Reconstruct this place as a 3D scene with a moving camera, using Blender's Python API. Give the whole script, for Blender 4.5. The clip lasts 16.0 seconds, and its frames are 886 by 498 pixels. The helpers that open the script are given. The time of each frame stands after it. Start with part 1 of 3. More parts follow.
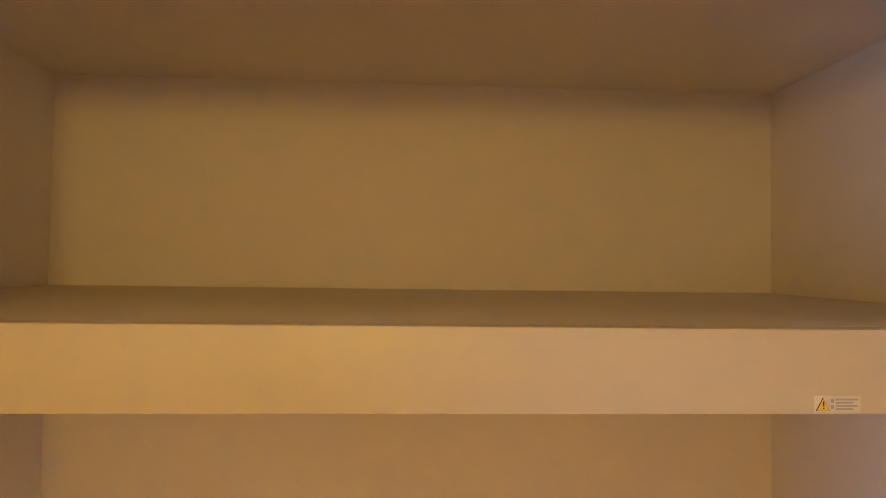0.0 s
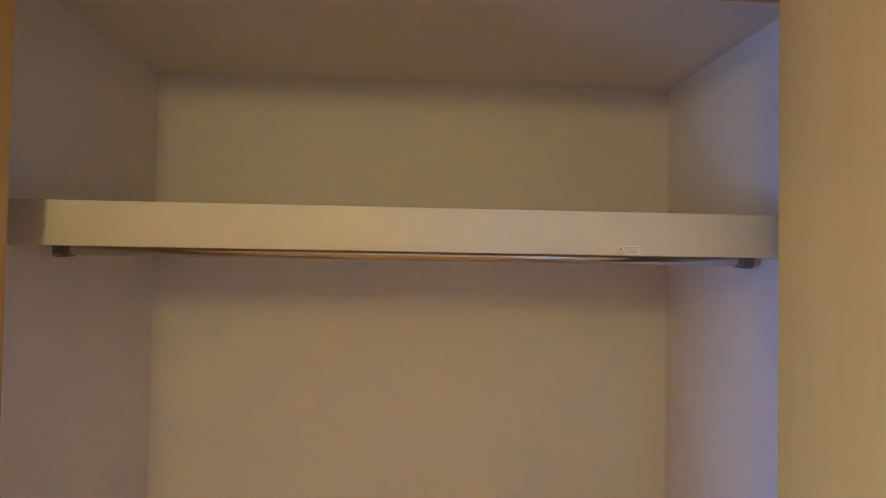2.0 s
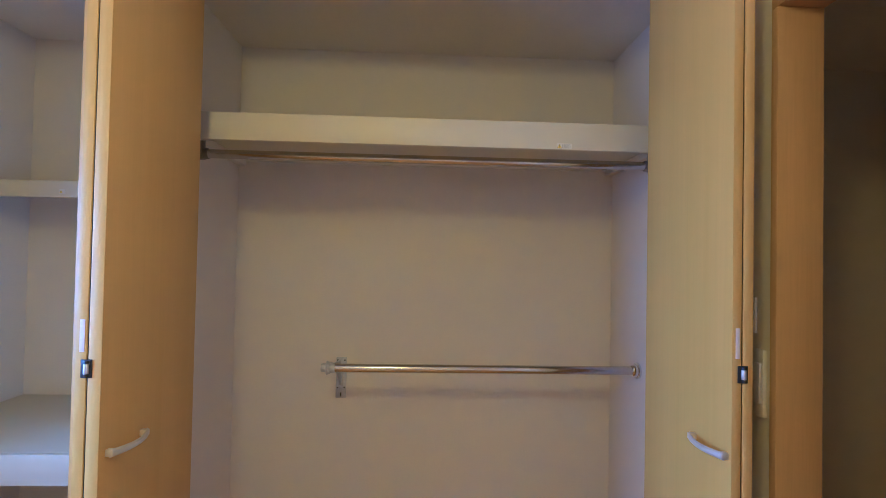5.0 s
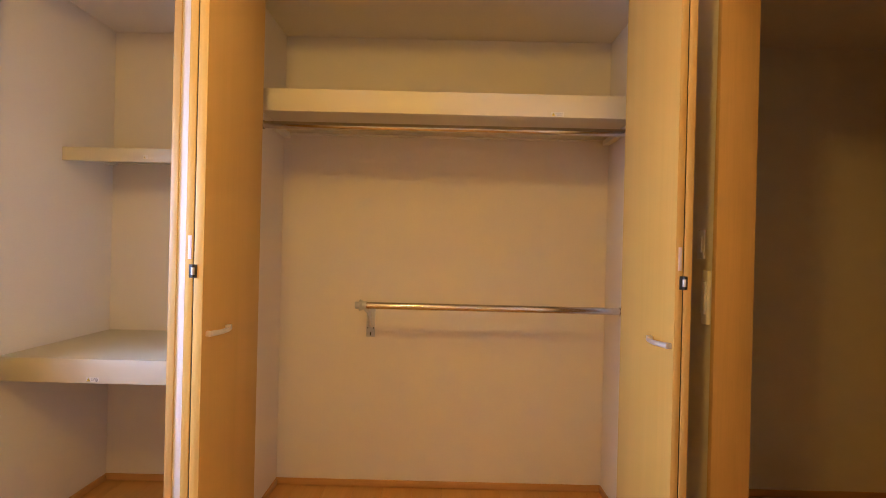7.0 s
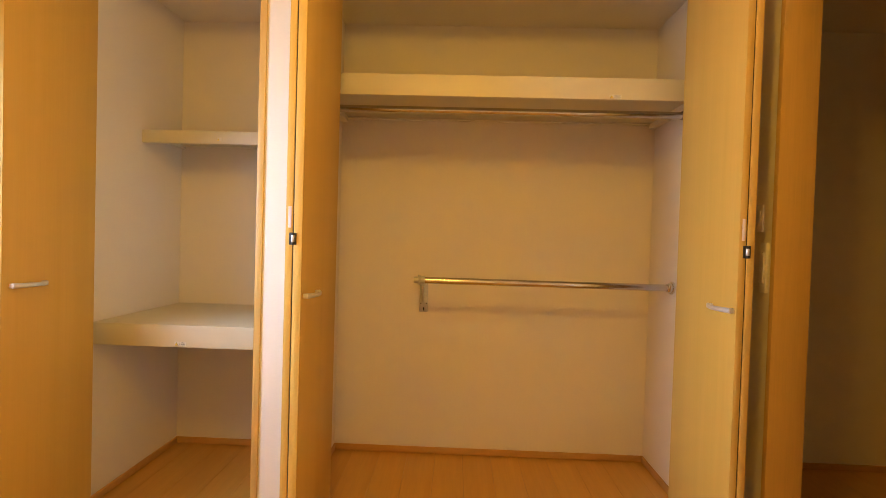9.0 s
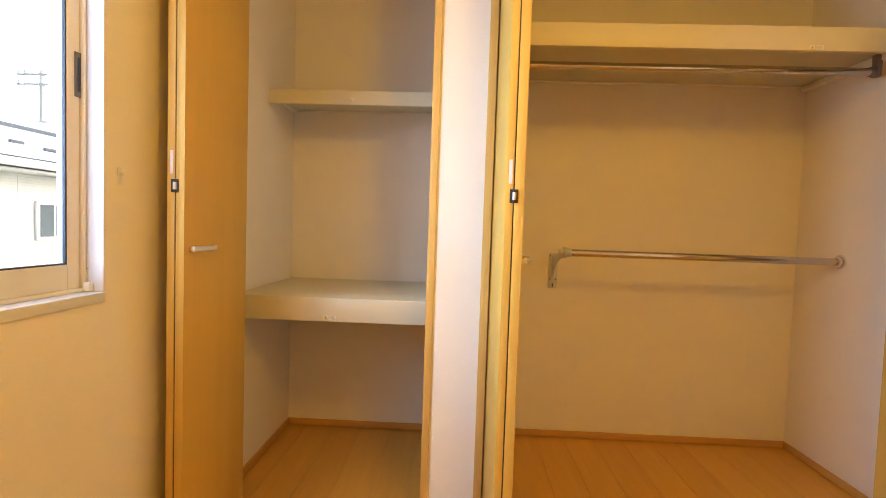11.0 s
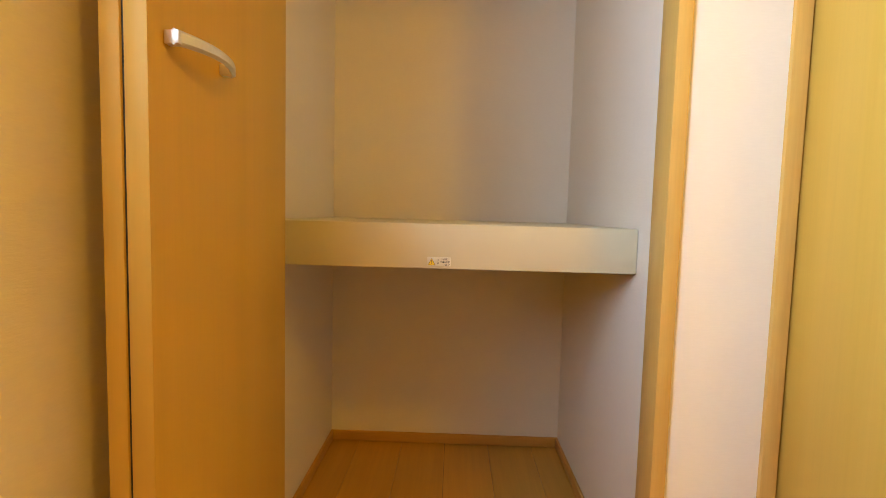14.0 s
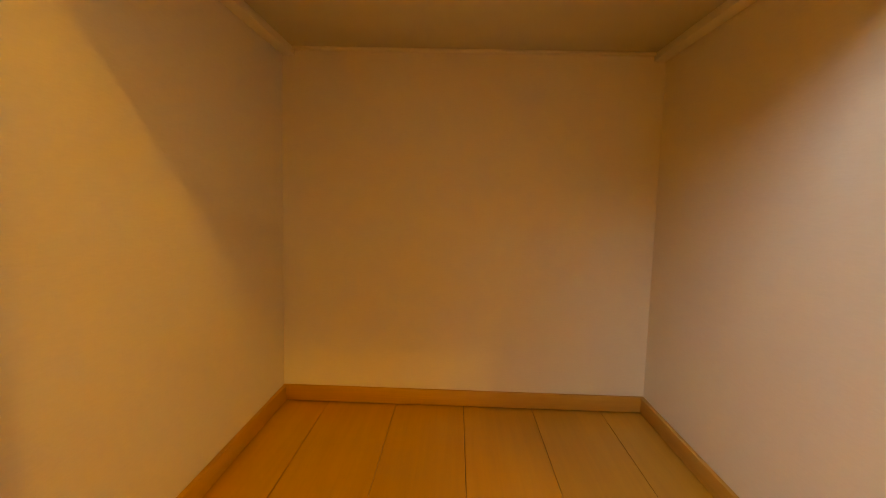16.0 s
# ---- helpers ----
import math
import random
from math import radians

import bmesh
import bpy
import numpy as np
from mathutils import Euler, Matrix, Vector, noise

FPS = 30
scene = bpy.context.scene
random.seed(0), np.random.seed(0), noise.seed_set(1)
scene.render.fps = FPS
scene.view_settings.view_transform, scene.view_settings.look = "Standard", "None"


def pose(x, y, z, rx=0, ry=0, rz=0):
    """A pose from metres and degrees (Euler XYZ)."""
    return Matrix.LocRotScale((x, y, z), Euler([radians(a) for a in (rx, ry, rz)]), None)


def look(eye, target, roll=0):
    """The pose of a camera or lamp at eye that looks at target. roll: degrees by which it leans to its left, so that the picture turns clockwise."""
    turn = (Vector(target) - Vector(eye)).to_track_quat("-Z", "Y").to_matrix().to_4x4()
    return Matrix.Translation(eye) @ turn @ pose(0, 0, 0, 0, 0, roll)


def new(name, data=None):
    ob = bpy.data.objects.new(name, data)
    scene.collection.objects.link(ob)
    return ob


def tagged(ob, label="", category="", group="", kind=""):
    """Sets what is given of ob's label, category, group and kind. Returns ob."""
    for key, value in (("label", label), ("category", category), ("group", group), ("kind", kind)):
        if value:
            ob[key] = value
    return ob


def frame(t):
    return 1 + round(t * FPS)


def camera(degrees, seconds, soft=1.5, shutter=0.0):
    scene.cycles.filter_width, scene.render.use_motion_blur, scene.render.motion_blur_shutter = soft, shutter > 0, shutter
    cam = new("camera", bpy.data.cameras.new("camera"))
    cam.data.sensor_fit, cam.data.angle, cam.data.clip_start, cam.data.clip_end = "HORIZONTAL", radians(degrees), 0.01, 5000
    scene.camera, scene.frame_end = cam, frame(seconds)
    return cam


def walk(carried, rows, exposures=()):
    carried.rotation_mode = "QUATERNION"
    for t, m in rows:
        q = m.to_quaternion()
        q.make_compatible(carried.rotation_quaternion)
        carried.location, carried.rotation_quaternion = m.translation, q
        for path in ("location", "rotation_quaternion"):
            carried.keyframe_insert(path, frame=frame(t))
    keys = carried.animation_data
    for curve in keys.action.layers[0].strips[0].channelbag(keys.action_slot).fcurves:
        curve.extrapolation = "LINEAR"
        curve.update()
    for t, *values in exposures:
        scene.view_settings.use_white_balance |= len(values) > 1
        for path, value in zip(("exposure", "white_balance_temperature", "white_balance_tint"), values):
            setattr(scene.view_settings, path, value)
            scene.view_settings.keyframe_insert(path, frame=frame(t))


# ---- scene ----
cam = camera(84.6, 16.0, soft=0.75)

# camera and walk
PATH = [
    (0, (0.85, -1.149, 1.926), (0.937, 0.848, 1.982), 0.8),
    (0.5, (0.835, -1.28, 1.892), (0.944, 0.716, 1.948), 1.1),
    (1, (0.863, -1.373, 1.834), (0.936, 0.624, 1.93), 1.4),
    (1.5, (0.846, -1.501, 1.798), (0.939, 0.495, 1.889), 1.0),
    (2, (0.863, -1.617, 1.764), (0.955, 0.381, 1.803), 1.0),
    (2.5, (0.874, -1.73, 1.687), (0.973, 0.266, 1.761), 1.0),
    (3, (0.876, -1.826, 1.623), (0.972, 0.171, 1.688), 1.0),
    (3.5, (0.854, -1.91, 1.551), (0.945, 0.087, 1.611), 1.1),
    (4, (0.82, -1.998, 1.49), (0.914, -0.001, 1.546), 1.1),
    (6.3, (0.849, -2.453, 1.316), (0.889, -0.453, 1.332), 1.4),
    (6.5, (0.865, -2.478, 1.292), (0.874, -0.478, 1.305), 1.4),
    (7, (0.849, -2.552, 1.258), (0.846, -0.552, 1.255), 1.4),
    (7.5, (0.855, -2.599, 1.23), (0.836, -0.599, 1.217), 1.5),
    (8, (0.841, -2.631, 1.202), (0.811, -0.631, 1.18), 1.6),
    (8.5, (0.773, -2.656, 1.191), (0.728, -0.657, 1.162), 1.6),
    (9, (0.652, -2.675, 1.188), (0.594, -0.676, 1.148), 1.7),
    (9.5, (0.517, -2.686, 1.175), (0.444, -0.687, 1.131), 1.7),
    (10, (0.363, -2.658, 1.146), (0.283, -0.661, 1.093), 1.8),
    (10.2, (0.289, -2.633, 1.137), (0.211, -0.636, 1.072), 1.9),
    (12.3, (-0.326, -2.275, 0.963), (-0.393, -0.279, 0.862), 1.8),
    (12.5, (-0.347, -2.21, 0.943), (-0.419, -0.214, 0.842), 1.8),
    (13, (-0.387, -2.033, 0.898), (-0.459, -0.038, 0.787), 1.7),
    (13.5, (-0.427, -1.858, 0.863), (-0.487, 0.137, 0.734), 1.8),
    (14, (-0.477, -1.673, 0.814), (-0.522, 0.321, 0.667), 1.5),
    (14.5, (-0.492, -1.49, 0.752), (-0.538, 0.502, 0.58), 1.5),
    (15, (-0.502, -1.318, 0.651), (-0.548, 0.673, 0.474), 1.6),
    (15.5, (-0.512, -1.158, 0.54), (-0.557, 0.832, 0.345), 1.5),
    (16, (-0.518, -1.05, 0.454), (-0.57, 0.939, 0.258), 1.5),
]
EXPOSURES = [
    (0.0, 0.76, 4950, 20), (0.5, 0.75, 4600, 18), (1.0, 0.74, 4300, 16), (2.0, 0.70, 3760, 14), (3.0, 0.68, 3350, 11), (4.2, 0.66, 3160, 9), (6.3, 1.01, 4420, 20),
    (7.0, 1.04, 4870, 20), (8.0, 1.07, 5450, 18), (9.0, 1.05, 5950, 11), (10.2, 1.06, 6050, 8), (12.3, 1.04, 6150, 3), (13.5, 1.01, 6500, 2), (14.5, 1.04, 7250, 2), (15.2, 1.24, 8600, 3), (16.0, 1.42, 10400, 5),
]
walk(cam, [(t, look(eye, target, roll)) for t, eye, target, roll in PATH], EXPOSURES)

# ---------------------------------------------------------------- world and light
world = bpy.data.worlds.new("sky")
scene.world = world
world.use_nodes = True
wn = world.node_tree
sky = wn.nodes.new("ShaderNodeTexSky")
sky.sky_type = 'NISHITA'
sky.sun_disc = False
sky.sun_elevation = radians(36)
sky.sun_rotation = radians(60)
sky.dust_density = 7.0
sky.ozone_density = 0.3
wn.links.new(sky.outputs[0], wn.nodes["Background"].inputs[0])
wn.nodes["Background"].inputs[1].default_value = 0.15

world.cycles.sampling_method = 'NONE'


def window_light(name, eye, target, wide, high, watts, color):
    lamp = new(name, bpy.data.lights.new(name, 'AREA'))
    lamp.data.shape = 'RECTANGLE'
    lamp.data.size, lamp.data.size_y = wide, high
    lamp.data.energy, lamp.data.spread = watts, radians(145)
    lamp.data.color = color
    lamp.matrix_world = look(eye, target)
    return lamp


# sky light through the side window, and the warm ceiling lamp of the room
window_light("side_window_light", (-1.03, -1.79, 1.42), (0, -1.50, 1.02), 0.60, 0.96, 6.2, (0.74, 0.93, 1.34))
sun = new("overcast_sun", bpy.data.lights.new("overcast_sun", 'SUN'))
sun.data.energy, sun.data.angle, sun.data.color = 1.0, radians(14), (1.0, 1.0, 1.0)
sun.matrix_world = look((8.7, 5.0, 7.3), (0, 0, 0))
LAMP = (1.0, 0.54, 0.045)
lamp_light = new("ceiling_lamp_light", bpy.data.lights.new("ceiling_lamp_light", 'POINT'))
lamp_light.data.energy = 16.5
lamp_light.data.color = LAMP
lamp_light.data.shadow_soft_size = 0.10
lamp_light.location = (0.52, -2.38, 2.205)


# ---------------------------------------------------------------- materials
def material(name):
    m = bpy.data.materials.new(name)
    m.use_nodes = True
    n = m.node_tree.nodes
    return m, n, m.node_tree.links, n["Principled BSDF"]


def ramp(n, l, source, stops):
    r = n.new("ShaderNodeValToRGB")
    while len(r.color_ramp.elements) < len(stops):
        r.color_ramp.elements.new(0.5)
    for e, (p, c) in zip(r.color_ramp.elements, stops):
        e.position, e.color = p, (*c, 1)
    l.new(source, r.inputs[0])
    return r.outputs[0]


def coords(n, l, scale):
    tc, mp = n.new("ShaderNodeTexCoord"), n.new("ShaderNodeMapping")
    mp.inputs["Scale"].default_value = scale
    l.new(tc.outputs["Object"], mp.inputs[0])
    return mp.outputs[0]


def noise_tex(n, l, vec, scale, detail=4.0, rough=0.55):
    t = n.new("ShaderNodeTexNoise")
    t.inputs["Scale"].default_value = scale
    t.inputs["Detail"].default_value = detail
    t.inputs["Roughness"].default_value = rough
    l.new(vec, t.inputs["Vector"])
    return t.outputs[0]


def bumped(n, l, bsdf, height, strength, distance):
    b = n.new("ShaderNodeBump")
    b.inputs["Strength"].default_value = strength
    b.inputs["Distance"].default_value = distance
    l.new(height, b.inputs["Height"])
    l.new(b.outputs[0], bsdf.inputs["Normal"])


def mixed(n, l, a, b, how, amount):
    m = n.new("ShaderNodeMix")
    m.data_type, m.blend_type = 'RGBA', how
    m.inputs[0].default_value = amount
    l.new(a, m.inputs[6])
    l.new(b, m.inputs[7])
    return m.outputs[2]


def plain(name, color, rough, metal=0.0, vary=0.06, scale=30.0, bump=0.0):
    m, n, l, b = material(name)
    v = coords(n, l, (1, 1, 1))
    lo = tuple(c * (1 - vary) for c in color)
    hi = tuple(min(1, c * (1 + vary)) for c in color)
    t = noise_tex(n, l, v, scale)
    l.new(ramp(n, l, t, [(0.3, lo), (0.7, hi)]), b.inputs["Base Color"])
    r = n.new("ShaderNodeMapRange")
    r.inputs[3].default_value, r.inputs[4].default_value = rough * 0.85, min(1, rough * 1.15)
    l.new(noise_tex(n, l, v, scale * 3), r.inputs[0])
    l.new(r.outputs[0], b.inputs["Roughness"])
    b.inputs["Metallic"].default_value = metal
    if bump:
        bumped(n, l, b, noise_tex(n, l, v, scale * 8), bump, 0.002)
    return m


def wallpaper(name, color):
    # vinyl wallpaper with a fine woven relief of short level strokes
    m, n, l, b = material(name)
    v = coords(n, l, (1, 1, 1))
    big = ramp(n, l, noise_tex(n, l, v, 1.3, 3), [(0.3, tuple(c * 0.965 for c in color)), (0.7, color)])
    fine = ramp(n, l, noise_tex(n, l, coords(n, l, (60, 60, 420)), 1.0, 3), [(0.3, (0.94, 0.94, 0.94)), (0.75, (1, 1, 1))])
    l.new(mixed(n, l, big, fine, 'MULTIPLY', 0.5), b.inputs["Base Color"])
    b.inputs["Roughness"].default_value = 0.82
    b.inputs["Specular IOR Level"].default_value = 0.3
    bumped(n, l, b, noise_tex(n, l, coords(n, l, (90, 90, 520)), 1.0, 4), 0.22, 0.0012)
    return m


def timber(name, dark, light, rough, grain, fleck, coat=0.0, per_piece=False):
    # grain: stretch of the fine grain on x, y, z
    m, n, l, b = material(name)
    wide = noise_tex(n, l, coords(n, l, tuple(g * 0.12 for g in grain)), 1.0, 3)
    fine = noise_tex(n, l, coords(n, l, grain), 1.0, 6, 0.65)
    base = ramp(n, l, wide, [(0.25, dark), (0.75, light)])
    lines = ramp(n, l, fine, [(0.35, (1 - fleck,) * 3), (0.6, (1, 1, 1))])
    col = mixed(n, l, base, lines, 'MULTIPLY', 1.0)
    if per_piece:
        info = n.new("ShaderNodeObjectInfo")
        tint = ramp(n, l, info.outputs["Random"], [(0.0, (0.93, 0.92, 0.91)), (1.0, (1.0, 1.0, 1.0))])
        col = mixed(n, l, col, tint, 'MULTIPLY', 1.0)
    l.new(col, b.inputs["Base Color"])
    r = n.new("ShaderNodeMapRange")
    r.inputs[3].default_value, r.inputs[4].default_value = rough * 0.85, rough * 1.2
    l.new(fine, r.inputs[0])
    l.new(r.outputs[0], b.inputs["Roughness"])
    b.inputs["Coat Weight"].default_value = coat
    b.inputs["Coat Roughness"].default_value = 0.25
    b.inputs["Specular IOR Level"].default_value = 0.3
    bumped(n, l, b, fine, 0.06, 0.001)
    return m


WALL = wallpaper("white_wallpaper", (0.87, 0.80, 0.68))
CEIL = wallpaper("ceiling_wallpaper", (0.87, 0.80, 0.68))
DOOR = timber("maple_door_sheet", (0.60, 0.378, 0.062), (0.65, 0.412, 0.084), 0.45, (140, 140, 4), 0.03, 0.02)
TRIM = timber("maple_trim", (0.64, 0.40, 0.105), (0.69, 0.44, 0.13), 0.40, (160, 160, 6), 0.06, 0.1)
SKIRT = timber("honey_skirting", (0.58, 0.31, 0.065), (0.63, 0.35, 0.085), 0.42, (8, 8, 220), 0.07, 0.1)
FLOOR = timber("honey_floorboard", (0.63, 0.335, 0.048), (0.69, 0.375, 0.064), 0.33, (90, 4, 90), 0.06, 0.25, True)
SUBFLOOR = plain("dark_joint", (0.10, 0.05, 0.02), 0.9)
LEDGER = plain("pale_ledger_laminate", (0.86, 0.80, 0.64), 0.6, 0, 0.02, 3.0)
SHELF = plain("cream_shelf_laminate", (0.68, 0.62, 0.43), 0.42, 0, 0.02, 3.0)
STEEL = plain("polished_steel_tube", (0.60, 0.56, 0.50), 0.14, 1.0, 0.05, 12)
ZINC = plain("zinc_bracket", (0.60, 0.60, 0.59), 0.45, 0.25, 0.08, 60)
CHROME = plain("chrome", (0.78, 0.78, 0.78), 0.1, 1.0, 0.03, 20)
NICKEL = plain("satin_nickel", (0.80, 0.77, 0.71), 0.42, 0.7, 0.05, 40)
BRONZE = plain("taupe_socket", (0.26, 0.22, 0.17), 0.4, 0.4, 0.06, 40)
BLACK = plain("black_hinge_plastic", (0.025, 0.025, 0.025), 0.45)
PALE = plain("pale_hinge_metal", (0.75, 0.74, 0.70), 0.3, 0.5)
TAPE = plain("pinkish_white_tape", (0.82, 0.70, 0.66), 0.5)
PLATE = plain("ivory_switch_plastic", (0.84, 0.80, 0.72), 0.4)
VINYL = plain("cream_window_resin", (0.80, 0.76, 0.64), 0.42, 0, 0.03, 8)
REVEAL = plain("white_window_lining", (0.74, 0.72, 0.68), 0.5, 0, 0.03, 8)
GASKET = plain("dark_gasket", (0.03, 0.035, 0.045), 0.5)
SPACER = plain("aluminium_spacer", (0.62, 0.66, 0.70), 0.35, 0.8)
PULL = plain("grey_pull", (0.12, 0.13, 0.16), 0.4)
LABEL = plain("white_label", (0.77, 0.73, 0.60), 0.55)
YELLOW = plain("yellow_warning", (0.88, 0.66, 0.03), 0.5)
INK = plain("dark_print", (0.05, 0.05, 0.05), 0.6)
INKGREY = plain("grey_print", (0.46, 0.44, 0.40), 0.6)
SIDING = plain("pale_siding", (0.88, 0.88, 0.86), 0.7, 0, 0.05, 2)
ROOFING = plain("grey_roof_sheet", (0.48, 0.50, 0.53), 0.5, 0.1, 0.08, 3)
ROOFDARK = plain("dark_roof_bar", (0.07, 0.085, 0.12), 0.5)
FASCIA = plain("white_gutter", (0.75, 0.75, 0.74), 0.5)
CONCRETE = plain("concrete_pole", (0.62, 0.62, 0.61), 0.8)
SHADE, shn, shl, shb = material("glowing_milk_shade")
shb.inputs["Base Color"].default_value = (0.8, 0.78, 0.72, 1)
shb.inputs["Emission Color"].default_value = (1.0, 0.50, 0.05, 1)
shb.inputs["Emission Strength"].default_value = 1.5
SHADE.cycles.emission_sampling = 'NONE'
GROUND = plain("gravel_ground", (0.22, 0.21, 0.19), 0.9, 0, 0.25, 1.5, 0.3)

GLASS, gn, gl, gb = material("clear_glass")
gb.inputs["Transmission Weight"].default_value = 1.0
gb.inputs["Roughness"].default_value = 0.0
gb.inputs["IOR"].default_value = 1.1
gb.inputs["Base Color"].default_value = (0.97, 1.0, 0.99, 1)
PANEGREY = plain("dull_glass", (0.12, 0.14, 0.16), 0.08)


# ---------------------------------------------------------------- mesh helpers
def add_box(bm, lo, hi, bevel=0.0, segments=2):
    a, b = Vector(lo), Vector(hi)
    got = bmesh.ops.create_cube(bm, size=1.0, matrix=Matrix.Translation((a + b) / 2) @ Matrix.Diagonal((*(b - a), 1)))
    if bevel:
        edges = list({e for v in got["verts"] for e in v.link_edges})
        bmesh.ops.bevel(bm, geom=edges, offset=bevel, segments=segments, affect='EDGES', profile=0.5)
    return bm


def box(lo, hi, bevel=0.0, segments=2):
    return add_box(bmesh.new(), lo, hi, bevel, segments)


def add_tube(bm, a, b, radius, sides=24, bevel=0.0, radius2=None):
    a, b = Vector(a), Vector(b)
    q = (b - a).to_track_quat('Z', 'Y').to_matrix().to_4x4()
    got = bmesh.ops.create_cone(bm, cap_ends=True, segments=sides, radius1=radius, radius2=radius if radius2 is None else radius2,
                                depth=(b - a).length, matrix=Matrix.Translation((a + b) / 2) @ q)
    if bevel:
        caps = {f for v in got["verts"] for f in v.link_faces if len(f.verts) > 4}
        bmesh.ops.bevel(bm, geom=list({e for f in caps for e in f.edges}), offset=bevel, segments=2, affect='EDGES', profile=0.5)
    return bm


def tube(a, b, radius, sides=24, bevel=0.0, radius2=None):
    return add_tube(bmesh.new(), a, b, radius, sides, bevel, radius2)


def prism(outline, axis, lo, hi, bevel=0.0):
    """A flat outline of (u, v) pairs drawn out along an axis."""
    bm = bmesh.new()
    put = {"x": lambda u, v, w: (w, u, v), "y": lambda u, v, w: (u, w, v), "z": lambda u, v, w: (u, v, w)}[axis]
    a = [bm.verts.new(put(u, v, lo)) for u, v in outline]
    b = [bm.verts.new(put(u, v, hi)) for u, v in outline]
    bm.faces.new(a)
    bm.faces.new(b[::-1])
    for i in range(len(a)):
        j = (i + 1) % len(a)
        bm.faces.new((a[i], b[i], b[j], a[j]))
    bmesh.ops.recalc_face_normals(bm, faces=bm.faces)
    if bevel:
        bmesh.ops.bevel(bm, geom=bm.edges[:], offset=bevel, segments=2, affect='EDGES', profile=0.5)
    return bm


def mesh_of(name, bm, mat, smooth=False):
    me = bpy.data.meshes.new(name)
    bm.to_mesh(me)
    bm.free()
    me.materials.append(mat)
    if smooth:
        me.shade_smooth()
        me.set_sharp_from_angle(angle=radians(35))
    return me


def thing(name, label, category, group="", at=(0, 0, 0)):
    ob = new(name)
    ob.location = at
    ob.empty_display_size = 0.1
    return tagged(ob, label, category, group)


def part(name, bm, mat, parent, label="", smooth=True):
    ob = new(name, mesh_of(name, bm, mat, smooth))
    ob.parent = parent
    if label:
        ob["label"] = label
    return ob


def structure(name, bm, mat, label, category, smooth=False):
    return tagged(new(name, mesh_of(name, bm, mat, smooth)), label, category, kind="structure")


# ---------------------------------------------------------------- the plan
BX0, BX1 = -0.895, -0.095        # small closet, inner walls
AX0, AX1 = 0.0, 1.70             # wide closet, inner walls
FRONT = -0.83                    # room face of the closet front
LEFT, RIGHT = -0.905, 1.675      # room side walls
REAR = -3.55                      # room wall behind the walk
TOP, HIGH = 2.35, 2.40           # closet and room ceilings
HEAD = 2.29                      # head of the closet openings
WIN_Y0, WIN_Y1, WIN_Z0, WIN_Z1 = -2.20, -1.338, 0.892, 1.98

# walls
structure("wall_back", box((-1.1, 0, 0), (3.42, 0.12, 2.6)), WALL, "white wallpapered back wall of the closets", "wall")
bm = box((-1.045, FRONT + 0.003, 0), (BX0, 0, 2.6))
structure("wall_closet_side", bm, WALL, "white wallpapered side wall inside the small closet", "wall")
bm = bmesh.new()
add_box(bm, (-0.990, WIN_Y1, 0), (LEFT, FRONT + 0.003, 2.6))
add_box(bm, (-0.990, WIN_Y0, 0), (LEFT, WIN_Y1, WIN_Z0 - 0.027))
add_box(bm, (-0.990, WIN_Y0, WIN_Z1 + 0.027), (LEFT, WIN_Y1, 2.6))
add_box(bm, (-0.990, REAR, 0), (LEFT, WIN_Y0, 2.6))
structure("wall_left", bm, WALL, "white wallpapered room wall with a window opening", "wall")
structure("wall_partition", box((BX1, FRONT, 0), (AX0, 0, 2.6)), WALL, "white wallpapered partition between the two closets", "wall")
structure("wall_partition_end", box((AX0, FRONT, 0), (0.074, FRONT + 0.12, 2.6)), WALL, "white wallpapered end of the closet partition", "wall")
structure("wall_right_closet", box((AX1, FRONT, 0), (1.781, 0, 2.6)), WALL, "white wallpapered side wall of the wide closet", "wall")
bm = bmesh.new()
DOOR_Y0, DOOR_Y1, DOOR_H = -1.76, -1.09, 2.04
add_box(bm, (RIGHT, DOOR_Y1 + 0.022, 0), (1.781, FRONT, 2.6))
add_box(bm, (RIGHT, DOOR_Y0 - 0.022, DOOR_H + 0.026), (1.781, DOOR_Y1 + 0.022, 2.6))
add_box(bm, (RIGHT, REAR, 0), (1.781, DOOR_Y0 - 0.022, 2.6))
structure("wall_right", bm, WALL, "white wallpapered room wall with an open doorway", "wall")
bm = bmesh.new()
add_box(bm, (BX0, FRONT, HEAD), (BX1, FRONT + 0.11, 2.6))
add_box(bm, (0.074, FRONT, HEAD), (RIGHT, FRONT + 0.11, 2.6))
structure("wall_closet_head", bm, WALL, "white wallpaper above the closet openings", "wall")
structure("wall_rear", box((-1.045, REAR - 0.14, 0), (1.781, REAR, 2.6)), WALL, "white wallpapered room wall opposite the closets", "wall")
# hallway behind the open doorway
# unseen far wall, given the skirting's wood colour so its bounce light turns warm
structure("wall_hall", box((3.30, REAR - 0.14, 0), (3.42, 0, 2.6)), SKIRT, "unseen far wall of the unlit hallway, honey-coloured to warm the bounced light", "wall")
structure("wall_hall_end", box((1.781, REAR - 0.14, 0), (3.30, REAR, 2.6)), WALL, "white wallpapered end wall of the unlit hallway", "wall")

